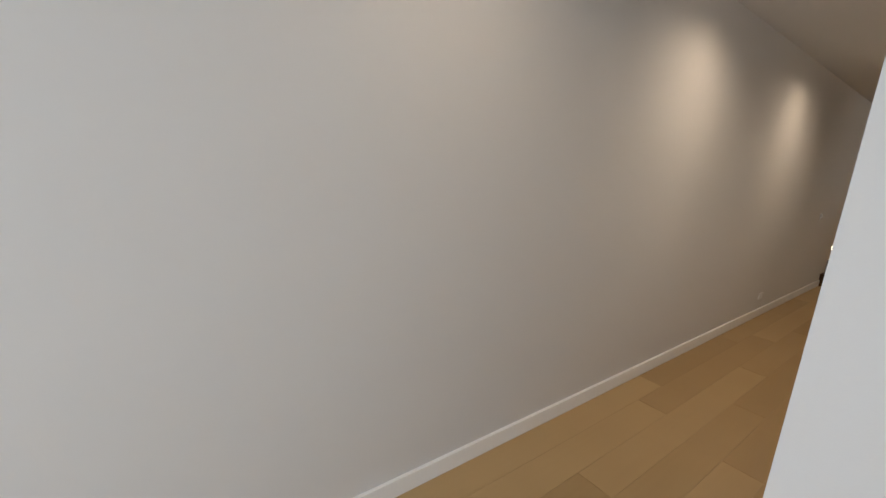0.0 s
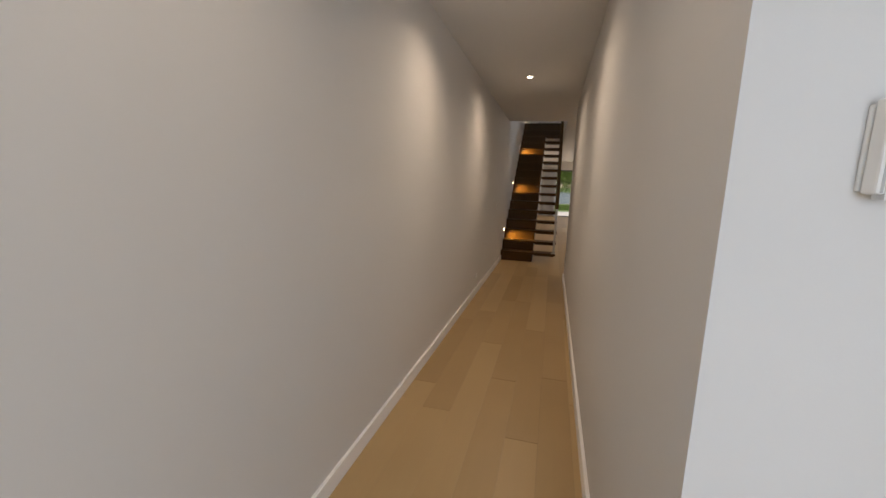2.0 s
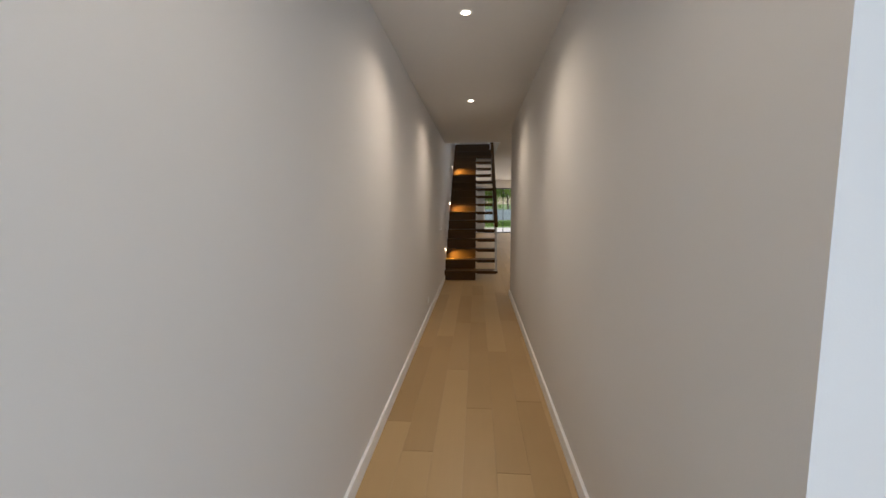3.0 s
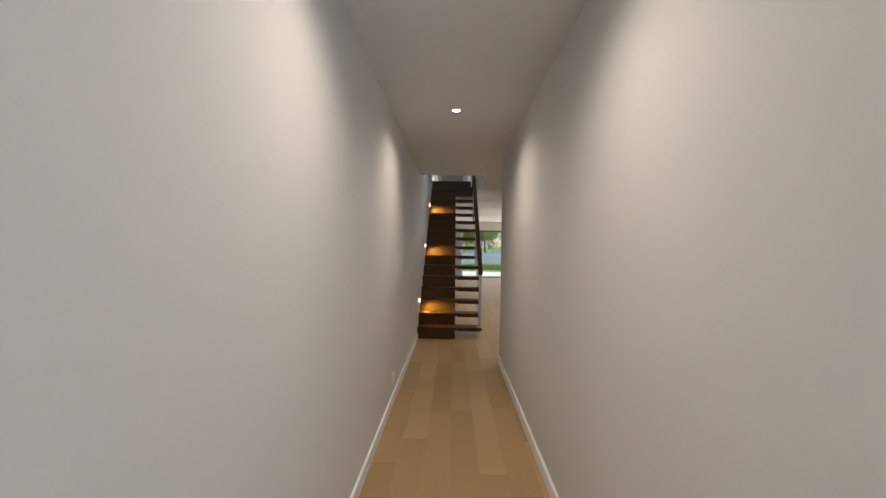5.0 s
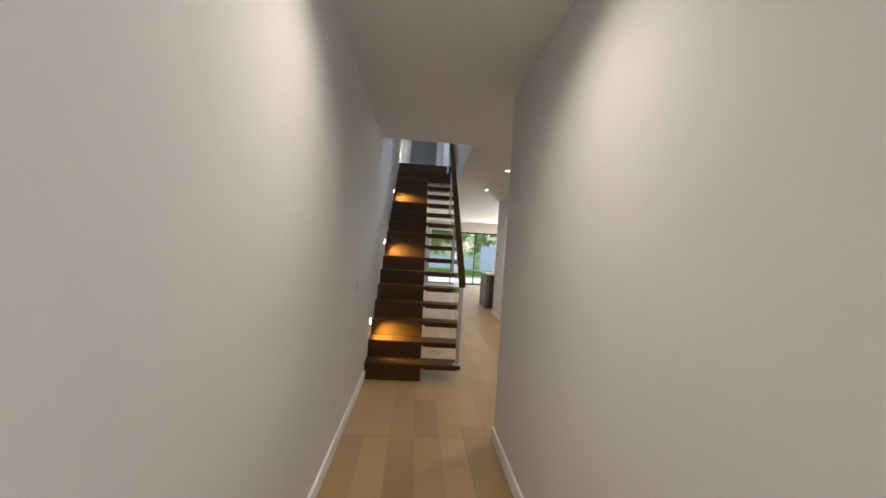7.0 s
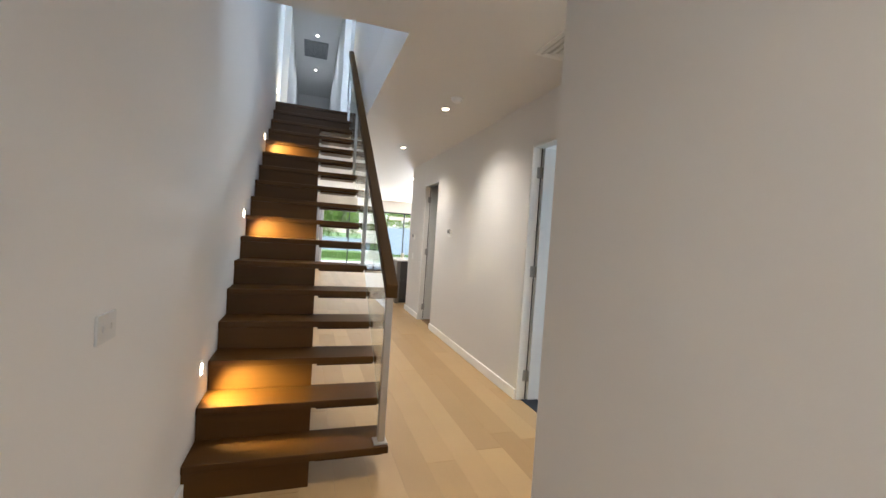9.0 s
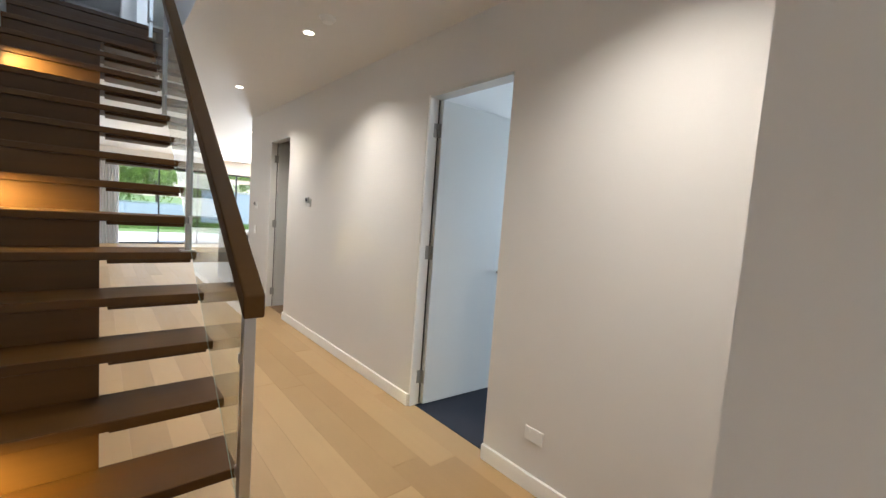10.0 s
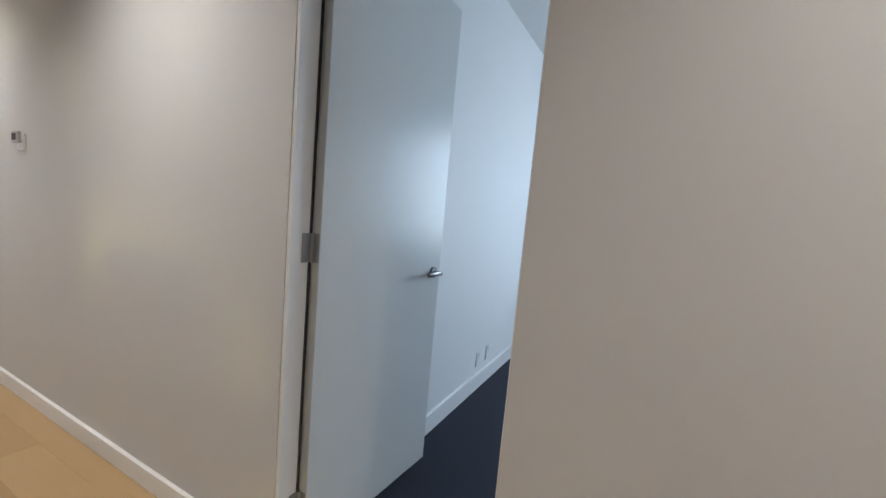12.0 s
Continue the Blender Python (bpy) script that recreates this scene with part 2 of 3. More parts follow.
# garden front: opening x 0.95 to 6.2
structure("wall_back", boxes((0, Y_BACK, 0, 0.95, Y_BACK + 0.2, H), (6.2, Y_BACK, 0, X_R, Y_BACK + 0.2, H),
                             (0.95, Y_BACK, 2.3, 6.2, Y_BACK + 0.2, H)), WALL, "white wall around the wide garden window", "wall")
structure("wall_kitchen", boxes((X_R, YB, 0, X_R + 0.15, Y_BACK + 0.2, H)), WALL, "white wall closing the kitchen side", "wall")
structure("wall_kitchen_partition", boxes((W2 + TH, Y_W2 - 0.11, 0, X_R, Y_W2, H)), WALL, "white wall between small room and kitchen", "wall")
structure("wall_bedroom_side", boxes((W2 + TH, YB, 0, X_R, YB + 0.11, H)), WHITE, "white bedroom wall with power points", "wall")
structure("wall_bedroom_end", boxes((5.9, -3.1, 0, 6.05, -1.65, H), (5.9, -0.05, 0, 6.05, YB, H),
                                    (5.9, -1.65, 0, 6.05, -0.05, 0.85), (5.9, -1.65, 2.25, 6.05, -0.05, H)), WHITE, "white end wall of the bedroom around a window", "wall")
structure("wall_bedroom_front", boxes((W2 + TH, -3.1, 0, 5.9, -2.95, H)), WHITE, "white wall closing the bedroom", "wall")
structure("wall_entry_side", boxes((3.7, Y_FRONT, 0, 3.85, Y_START, H)), WALL, "white side wall of the entry", "wall")
structure("wall_entry_back", boxes((W2 + 0.11, Y_START, 0, 3.85, Y_START + 0.12, H)), WALL, "white wall at the corner of the entry", "wall")
structure("wall_front", boxes((0, Y_FRONT - 0.15, 0, 1.1, Y_FRONT, H), (2.5, Y_FRONT - 0.15, 0, 3.85, Y_FRONT, H),
                              (1.1, Y_FRONT - 0.15, 0, 2.5, Y_FRONT, 0.3), (1.1, Y_FRONT - 0.15, 2.4, 2.5, Y_FRONT, H)), WALL, "white front wall with a window", "wall")

# ceilings, with the stair void left open
VX, VY0, VY1 = 1.09, 0.316, 4.19
structure("ceiling", boxes((0, Y_FRONT, H, 3.85, VY0, UP), (VX, VY0, H, 3.85, VY1, UP), (0, VY1, H, 3.85, Y_BACK + 0.2, UP),
                           (3.85, -3.1, H, X_R + 0.15, Y_BACK + 0.2, UP)), CEIL, "flat white plastered ceiling with a stair opening", "ceiling")
structure("wall_void_side", boxes((VX, VY0 - 0.15, UP + 0.002, VX + 0.11, 4.6, UP_H)), WALL, "white wall above the stair opening", "wall")
# The opening in this wall is made for the added fill lamp.
structure("wall_void_front", boxes((0, VY0 - 0.13, UP + 0.002, VX, VY0, 4.2), (0, VY0 - 0.13, 5.3, VX, VY0, UP_H), (0, VY0 - 0.13, 4.2, 0.12, VY0, 5.3), (0.98, VY0 - 0.13, 4.2, VX, VY0, 5.3)), WALL, "white wall over the foot of the stairs", "wall")
structure("ceiling_upper", boxes((-0.15, VY0 - 0.15, UP_H, 3.0, 12.2, UP_H + 0.1)), CEIL, "white ceiling of the upper landing", "ceiling")
structure("wall_upper_left", boxes((0, 4.9, UP, 0.10, 5.0, UP_H)), WALL, "white jamb at the upper hallway", "wall")
structure("wall_upper_right", boxes((0.98, 5.4, UP, 1.09, 12.0, UP_H), (VX + 0.11, 4.6, UP, 3.0, 4.7, UP_H)), WALL, "white wall of the upper hallway", "wall")
structure("wall_upper_end", boxes((0, 12.0, UP, 3.0, 12.12, UP_H), (2.9, 6.1, UP, 3.0, 12.0, UP_H), (2.9, 4.7, UP, 3.0, 6.1, UP + 0.6), (2.9, 4.7, UP + 2.2, 3.0, 6.1, UP_H)), WALL, "far wall of the upper hallway", "wall")

# floors below the boards
structure("floor_bedroom", boxes((W2 + 0.055, -3.1, -0.12, X_R, YB, 0.002)), CARPET, "charcoal carpet in the bedroom", "floor")
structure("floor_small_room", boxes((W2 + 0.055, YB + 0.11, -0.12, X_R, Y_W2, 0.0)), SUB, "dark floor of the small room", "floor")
floor = structure("floor", boxes((0, Y_FRONT, -0.2, W2 + 0.055, Y_BACK + 0.2, -0.013), (W2 + 0.055, Y_W2 - 0.11, -0.2, X_R, Y_BACK + 0.2, -0.013),
                                 (W2 + 0.055, Y_FRONT, -0.2, 3.85, Y_START, -0.013)), SUB, "pale oak floorboards laid along the corridor", "floor")


# skirting
def skirting(name, rows, label="low white painted skirting board"):
    structure(name, boxes(*rows, bevel=0.003), TRIM, label, "skirting")


SK, SKT = 0.092, 0.019
skirting("baseboard_left", [(0, Y_FRONT, 0, SKT, 0.02, SK)])
skirting("baseboard_corridor", [(W - SKT, Y_START, 0, W, Y_END, SK), (W - SKT, Y_END, 0, W2, Y_END + SKT, SK)])
skirting("baseboard_entry", [(W - SKT, Y_START - SKT, 0, 3.7, Y_START, SK)])
skirting("baseboard_doors", [(W2 - SKT, Y_END + SKT, 0, W2, D1A, SK), (W2 - SKT, D1B + 0.0, 0, W2, D2A, SK), (W2 - SKT, D2B, 0, W2, Y_W2, SK),
                             (W2 - SKT, Y_W2, 0, W2 + TH, Y_W2 + SKT, SK)])
skirting("baseboard_bedroom", [(W2 + TH, YB - SKT, 0, 5.9, YB, 0.12), (5.9 - SKT, -2.95, 0, 5.9, YB - SKT, 0.12)])
skirting("baseboard_living", [(0, 4.1, 0, SKT, Y_BACK, SK)])


# ---------------------------------------------------------------- doors
def hinge(parent, z):
    bm = bmesh.new()
    for k in range(5):
        tube(bm, (-0.005, -0.009, z - 0.05 + k * 0.02), (-0.005, -0.009, z - 0.0305 + k * 0.02), 0.0075, 12)
    box(bm, -0.043, -0.0055, z - 0.05, -0.010, -0.0012, z + 0.05, bevel=0.001)
    box(bm, -0.0005, -0.038, z - 0.05, 0.0025, -0.012, z + 0.05, bevel=0.001)
    part("hinge", bm, HINGE, parent, "satin steel butt hinge", True)


def lever(parent, x, y, z, side):
    """A lever handle on a round rose; side: which way the face looks in y."""
    bm = bmesh.new()
    tube(bm, (x, y, z), (x, y + side * 0.010, z), 0.027, 28)
    tube(bm, (x, y + side * 0.008, z), (x, y + side * 0.052, z), 0.010, 16)
    box(bm, x - 0.105, y + side * 0.044 - 0.008, z - 0.010, x + 0.012, y + side * 0.044 + 0.008, z + 0.010, bevel=0.004)
    part("door_handle", bm, HANDLE, parent, "satin steel lever handle", True)


def swing_door(name, ya, yb, set_back, length, turn, label):
    frame_ob = thing(name, label, "door")
    tagged(frame_ob, kind="structure")
    t = 0.016
    part("door_jamb", boxes((W2 + 0.045, ya, 0, W2 + TH - 0.003, ya + t, DH), bevel=0.001), TRIM, frame_ob)
    part("door_jamb", boxes((W2 + 0.003, yb - t, 0, W2 + TH - 0.003, yb, DH), bevel=0.001), TRIM, frame_ob)
    part("door_head", boxes((W2 + 0.003, ya + t, DH - t, W2 + TH - 0.003, yb - t, DH), bevel=0.001), DOOR, frame_ob)
    # Dark strip draws the shaded gap between jamb and open leaf.
    part("gap_shade_strip", boxes((W2 + set_back - 0.012, yb - t - 0.006, 0.01, W2 + set_back - 0.003, yb - t - 0.0005, DH - t - 0.002)), GAPSHADE, frame_ob, "thin dark strip painted as shade in the hinge gap")
    leaf = part("door_leaf", boxes((0.003, -0.040, 0.012, length, -0.003, DH - t - 0.004), bevel=0.002), DOOR, frame_ob, "flush white door leaf standing open")
    leaf.matrix_local = pose(W2 + set_back, yb - t, 0, 0, 0, turn)
    for z in (0.22, 1.17, 2.06):
        hinge(leaf, z)
    lever(leaf, length - 0.062, -0.040, 1.02, -1)
    return frame_ob


swing_door("door_1", D1A, D1B, 0.094, 0.79, -3.8, "flush white door standing open into a carpeted bedroom")
swing_door("door_2", D2A, D2B, 0.094, 0.62, -4.0, "flush white door standing open into a dark room")


# ---------------------------------------------------------------- stairs
def staircase():
    st = thing("staircase", "brown timber stairs with part open treads", "staircase")
    tagged(st, kind="structure")
    mid, right = 0.618, 1.055
    t = 0.042
    for n in range(1, STEPS + 1):
        y0, z1 = (n - 1) * GO, n * RISE
        y1 = y0 + GO + 0.03
        closed = n >= 16
        xr = right if n < STEPS else 1.07
        bm = boxes((0.003, y0, z1 - t, xr, y1 if n < STEPS else y0 + 0.10, z1), bevel=0.004)
        tread = part("tread", bm, STAIR, st)
        if n < 16:
            part("tread_support", boxes((mid + 0.03, y0 + 0.035, z1 - t - 0.022, right - 0.03, y1 - 0.03, z1 - t - 0.001), bevel=0.002), STAIR, tread, "thin plate under the open tread end")
        part("riser", boxes((0.004, y0 + 0.012, (n - 1) * RISE + 0.001, (right - 0.02) if closed else mid, y0 + 0.036, z1 - t - 0.001)), STAIR, st)
    # closed side of the solid half, stepped under each tread
    for n in range(1, 16):
        y0 = (n - 1) * GO + 0.041
        top = n * RISE - t - 0.002
        low = max(0.0, (n - 1) * RISE - 0.16)
        part("side_panel", boxes((mid - 0.018, y0, low, mid - 0.001, y0 + GO - 0.002, top)), STAIR, st)
    part("soffit", stair_soffit(mid), WALL, st, "white lining under the solid half")
    return st


def stair_soffit(mid):
    bm = bmesh.new()
    pts = [(0.30, 0.0), (0.52, 0.0), (14 * GO + 0.5, UP - 0.62), (14 * GO + 0.5, UP - 0.44), ]
    a = [bm.verts.new((0.004, y, z)) for y, z in pts]
    b = [bm.verts.new((mid - 0.02, y, z)) for y, z in pts]
    bm.faces.new(a), bm.faces.new(b)
    for i in range(4):
        j = (i + 1) % 4
        bm.faces.new((a[i], a[j], b[j], b[i]))
    return bm


staircase()


def slanted(bm, x0, x1, y0, y1, z0, z1, up):
    """A bar that climbs from y0 to y1; z0, z1: its underside there; up: its upright height."""
    v = [bm.verts.new((x, y, z)) for x in (x0, x1) for y, z in ((y0, z0), (y1, z1), (y1, z1 + up), (y0, z0 + up))]
    for q in ((0, 1, 2, 3), (7, 6, 5, 4), (0, 4, 5, 1), (1, 5, 6, 2), (2, 6, 7, 3), (3, 7, 4, 0)):
        bm.faces.new([v[i] for i in q])
    return bm


def balustrade():
    ob = thing("stair_balustrade", "glass stair balustrade with steel posts and timber handrail", "balustrade")
    slope = RISE / GO * 0.987
    under = lambda y: 1.052 + (y - 0.005) * slope
    y_top = 4.12
    bm = slanted(bmesh.new(), 0.984, 1.054, 0.005, y_top, under(0.005), under(y_top), 0.082)
    bmesh.ops.bevel(bm, geom=bm.edges[:], offset=0.006, segments=2, profile=0.5, affect="EDGES")
    part("handrail", bm, RAIL, ob, "rectangular brown timber handrail")
    posts = []
    for n in (1, 6, 11, 16):
        y, base = (n - 1) * GO + 0.067, n * RISE
        bm = boxes((0.999, y - 0.020, base, 1.039, y + 0.020, under(y) + 0.02), bevel=0.003)
        post = part("post", bm, STEEL, ob, "square brushed steel post")
        bm = boxes((0.974, y - 0.045, base, 1.054, y + 0.045, base + 0.008), bevel=0.002)
        part("base_plate", bm, STEEL, post)
        posts.append(y)
    z = lambda y: (y / GO + 1) * RISE
    for a, b in zip(posts, posts[1:]):
        a, b = a + 0.05, b - 0.05
        bm = slanted(bmesh.new(), 1.014, 1.024, a, b, z(a) + 0.035, z(b) + 0.035, 0.72)
        pane = part("glass_panel", bm, GLASS, ob, "clear toughened glass panel")
        pane.visible_shadow = False
        pane.data.materials.append(GLASSEDGE)
        for face in pane.data.polygons:
            face.material_index = 0 if abs(face.normal.x) > 0.5 else 1
        for y, way in ((a, -1), (b, 1)):
            for f in (0.17, 0.60):
                part("glass_clamp", boxes((1.005, min(y + way * 0.026, y - way * 0.022), z(y) + f - 0.02, 1.033, max(y + way * 0.026, y - way * 0.022), z(y) + f + 0.02), bevel=0.003), STEEL, pane)
    return ob


balustrade()


def step_light(y, z):
    """Small rectangular wall light beside a tread."""
    ob = thing("step_light", "small square recessed LED step light in the wall", "step light", (0, y, z), "step lights")
    part("bezel", boxes((0, -0.026, -0.044, 0.006, 0.026, 0.044), bevel=0.002), PLASTIC, ob)
    part("lens", boxes((0.0062, -0.017, -0.034, 0.009, 0.017, 0.026), bevel=0.001), WARM_LED, ob, "glowing warm lens")
    lamp = new("step_light_lamp", bpy.data.lights.new("step_light_lamp", "SPOT"))
    lamp.data.energy, lamp.data.color = 42.0, (1.0, 0.78, 0.32)
    lamp.data.spot_size, lamp.data.spot_blend, lamp.data.shadow_soft_size = radians(98), 0.85, 0.03
    lamp.matrix_world = look((0.034, y, z - 0.005), (0.20, y + 0.07, z - 0.20))


for k in range(4):
    step_light(0.33 + k * 1.295, 0.580 + k * 0.944)


# ---------------------------------------------------------------- ceiling fittings
def downlight(x, y, z, watts, lens=LAMP, colour=(1.0, 0.89, 0.75), cone=150.0, group="ceiling downlights"):
    ob = thing("downlight", "small round recessed white ceiling downlight, lit", "downlight", (x, y, z), group)
    part("trim_ring", ring(bmesh.new(), (0, 0), 0.029, 0.043, -0.004, 0.0), TRIM, ob)
    bm = bmesh.new()
    tube(bm, (0, 0, -0.0035), (0, 0, -0.0015), 0.0285, 32)
    part("lens", bm, lens, ob, "bright lamp lens")
    if watts:
        lamp = new("downlight_lamp", bpy.data.lights.new("downlight_lamp", "SPOT"))
        lamp.data.energy, lamp.data.color = watts, colour
        lamp.data.spot_size, lamp.data.spot_blend, lamp.data.shadow_soft_size = radians(cone), 1.0, 0.03
        lamp.matrix_world = look((x, y, z - 0.012), (x, y, 0))


for y, watts in ((-7.3, 20), (-5.25, 46), (-3.02, 44)):
    downlight(0.572, y, H, watts)
for x, y, watts in ((1.815, -0.75, 46), (1.785, 1.64, 54), (1.807, 3.66, 54), (2.72, 6.68, 40), (3.6, 12.2, 24)):
    downlight(x, y, H, watts, cone=128.0)
for y in (7.6, 9.7):
    downlight(0.5, y, UP_H, 26, COOL_LAMP, (0.8, 0.9, 1.0))


def vent(name, x, y, z, size, label, mat, slats=7, stretch=1.0):
    ob = thing(name, label, "air vent")
    ob.matrix_world = Matrix.Translation((x, y, z)) @ Matrix.Diagonal((1, stretch, 1, 1))
    h = size / 2
    part("backing", boxes((-h + 0.02, -h + 0.02, -0.003, h - 0.02, h - 0.02, -0.001)), paint("duct_shadow", (0.62, 0.62, 0.60), 0.9), ob)
    part("frame", boxes((-h, -h, -0.012, h, -h + 0.03, -0.0005), (-h, h - 0.03, -0.012, h, h, -0.0005),
                        (-h, -h + 0.03, -0.012, -h + 0.03, h - 0.03, -0.0005), (h - 0.03, -h + 0.03, -0.012, h, h - 0.03, -0.0005)), mat, ob)
    if not slats:
        for k in range(1, 4):
            a, b, z = h * (1 - k * 0.23), h * (1 - k * 0.23) - 0.022, -0.012 - k * 0.006
            part("louvre", boxes((-a, -a, z, a, -b, z + 0.004), (-a, b, z, a, a, z + 0.004), (-a, -b, z, -b, b, z + 0.004), (b, -b, z, a, b, z + 0.004)), mat, ob)
        part("hub", boxes((-0.003, -0.003, -0.031, 0.003, 0.003, -0.0031), (-0.03, -0.03, -0.034, 0.03, 0.03, -0.031)), mat, ob)
    for k in range(slats):
        y0 = -h + 0.04 + (size - 0.08) * k / slats
        part("slat", boxes((-h + 0.03, y0, -0.011, h - 0.03, y0 + (size - 0.08) / slats * 0.62, -0.007)), mat, ob)
    return ob


vent("ceiling_vent", 2.10, 0.03, H, 0.33, "square white ceiling diffuser with nested louvres", PLASTIC, 0)
vent("return_air_vent", 0.49, 8.35, UP_H, 0.55, "grey square return air grille in the upper ceiling", GRILLE, 14, 1.7)


def smoke_alarm(x, y):
    ob = thing("smoke_alarm", "round white smoke alarm on the ceiling", "smoke alarm", (x, y, H))
    bm = bmesh.new()
    tube(bm, (0, 0, 0), (0, 0, -0.012), 0.055, 32)
    part("base", bm, PLASTIC, ob, "", True)
    bm = bmesh.new()
    tube(bm, (0, 0, -0.012), (0, 0, -0.036), 0.050, 32, 0.034)
    part("cover", bm, PLASTIC, ob, "", True)


smoke_alarm(1.78, 1.30)


# ---------------------------------------------------------------- wall fittings
def wall_plate(name, label, category, m, width, height, mat=PLASTIC, knobs=(), knob=(0.012, 0.02), group=""):
    """A plate that lies on a wall; its own x runs along the wall, z up, and -y out of the wall."""
    ob = thing(name, label, category, group=group)
    ob.matrix_world = m
    part("plate", boxes((-width / 2, -0.009, -height / 2, width / 2, 0, height / 2), bevel=0.003), mat, ob)
    for x, z in knobs:
        part("rocker", boxes((x - knob[0] / 2, -0.0125, z - knob[1] / 2, x + knob[0] / 2, -0.0085, z + knob[1] / 2), bevel=0.001), mat, ob)
    return ob


ON_LEFT = lambda y, z: pose(0, y, z, 0, 0, 90)
ON_DOORS = lambda y, z: pose(W2, y, z, 0, 0, -90)
wall_plate("light_switch", "pale grey light switch plate on the wall", "light switch", ON_LEFT(-0.881, 1.096), 0.118, 0.085, SWITCHGREY, knobs=((-0.026, 0.0), (0.026, 0.0)))
wall_plate("power_point", "white double power point above the skirting", "power point", ON_LEFT(-2.71, 0.245), 0.118, 0.075, knobs=((-0.03, 0.02), (0.03, 0.02)))
wall_plate("power_point", "white double power point above the skirting", "power point", ON_DOORS(-0.192, 0.308), 0.118, 0.075, knobs=((-0.03, 0.02), (0.03, 0.02)))
for y in (4.25, 4.44):
    wall_plate("power_point", "white power point low on the bedroom wall", "power point", pose(y, YB, 0.235), 0.075, 0.11, knobs=((0, 0.03),))
wall_plate("light_switch", "small white switch low on the wall edge", "light switch", ON_DOORS(5.06, 1.05), 0.075, 0.118, knobs=((0, 0.02),))


def thermostat(y, z):
    ob = thing("wall_controller", "small grey wall controller with a shaped cover", "wall controller", group="wall controllers")
    ob.matrix_world = ON_DOORS(y, z)
    part("back_plate", boxes((-0.040, -0.012, -0.052, 0.058, 0, 0.040), bevel=0.004), PLASTIC, ob)
    part("body", boxes((-0.062, -0.026, -0.012, 0.028, -0.0122, 0.052), bevel=0.005), GREYPLASTIC, ob, "grey front housing")
    part("screen", boxes((-0.050, -0.0282, 0.004, 0.004, -0.0262, 0.040), bevel=0.0008), DARKVOID, ob, "dark display window")
    part("button", boxes((0.034, -0.0150, -0.010, 0.050, -0.0122, 0.006), bevel=0.0008), SWITCHGREY, ob)


thermostat(3.035, 1.495)
thermostat(5.02, 1.41)


def chime():
    """White box with stepped sides and rows of small slots, on the wall at the corner."""
    ob = thing("door_chime", "white plastic wireless chime box with indicator lights", "chime box")
    ob.matrix_world = pose(1.411, Y_START, 1.545) @ Matrix.Diagonal((0.96, 1.25, 0.96, 1))
    part("back_plate", boxes((-0.056, -0.006, -0.064, 0.052, 0, 0.064), bevel=0.002), PLASTIC, ob)
    part("housing", boxes((-0.053, -0.0325, -0.068, 0.049, -0.0062, 0.070), bevel=0.004), PLASTIC, ob)
    body = part("cover", boxes((-0.043, -0.034, -0.076, 0.034, -0.0327, 0.070), (-0.041, -0.0326, -0.076, 0.032, -0.012, -0.0682), bevel=0.0006), PLASTIC, ob)
    for x in (-0.0463, 0.0388):
        part("side_groove", boxes((x - 0.0018, -0.0329, -0.066, x + 0.0018, -0.0322, 0.044)), GREYPLASTIC, ob, "narrow grey groove beside the cover")
    for col, way in ((-0.029, 1), (-0.003, 0), (0.021, -1)):
        for row in range(4):
            z = 0.0620 - row * 0.0062
            if way:
                part("slot", boxes((col - 0.010, -0.0346, z, col + 0.010, -0.0338, z + 0.0022)), GREYPLASTIC, body)
            if row < 3 or way:
                part("slot", boxes((col + way * 0.007 - 0.0032, -0.0352, z - 0.0004, col + way * 0.007 + 0.0032, -0.0346, z + 0.0026)), DARKVOID, body)
    part("indicator", boxes((-0.026, -0.0356, 0.0375, -0.0235, -0.034, 0.0400)), glow("amber_led", (1.0, 0.45, 0.08), 1.6), body, "amber indicator light")
    part("indicator", boxes((-0.0045, -0.0356, 0.0425, -0.002, -0.034, 0.0450)), glow("yellow_led", (1.0, 0.75, 0.2), 1.6), body, "yellow indicator light")
    for k in range(7):
        part("slot", boxes((-0.030 + k * 0.009, -0.0352, -0.066, -0.026 + k * 0.009, -0.0338, -0.0635)), GREYPLASTIC, body)


chime()


# ---------------------------------------------------------------- kitchen
def island():
    ob = thing("kitchen_island", "grey timber-veneer kitchen island with dark drawers", "kitchen island", (2.335, 6.02, 0))
    part("end_panel", boxes((0, 0, 0, 0.075, 1.02, 0.885), bevel=0.003), CABINET, ob, "grey-brown veneer end panel")
    part("carcass", boxes((0.076, 0.06, 0.10, 2.6, 1.02, 0.885)), CABINET, ob)
    part("plinth", boxes((0.076, 0.11, 0, 2.6, 0.97, 0.099)), DARKVOID, ob)
    for x in (0.08, 0.92, 1.76):
        for z0, z1 in ((0.11, 0.47), (0.495, 0.86)):
            d = part("drawer", boxes((x, 0.038, z0, x + 0.835, 0.059, z1), bevel=0.002), DARKFRONT, ob, "dark drawer front")
            part("finger_rail", boxes((x, 0.045, z1 + 0.001, x + 0.835, 0.059, z1 + 0.018)), BLACK, d)


island()
top = thing("stone_worktop", "white stone worktop on the kitchen island", "worktop", (2.335, 6.02, 0.8852))
part("slab", boxes((-0.01, -0.01, 0, 2.61, 1.03, 0.03), bevel=0.003), STONE, top)


def cup(x, y, z):
    ob = thing("cup", "small pale cup standing on the worktop", "cup", (x, y, z))
    bm = bmesh.new()
    tube(bm, (0, 0, 0), (0, 0, 0.10), 0.036, 24, 0.042)
    part("body", bm, paint("cream_glaze", (0.62, 0.58, 0.42), 0.3), ob, "", True)


cup(2.60, 6.75, 0.9154)

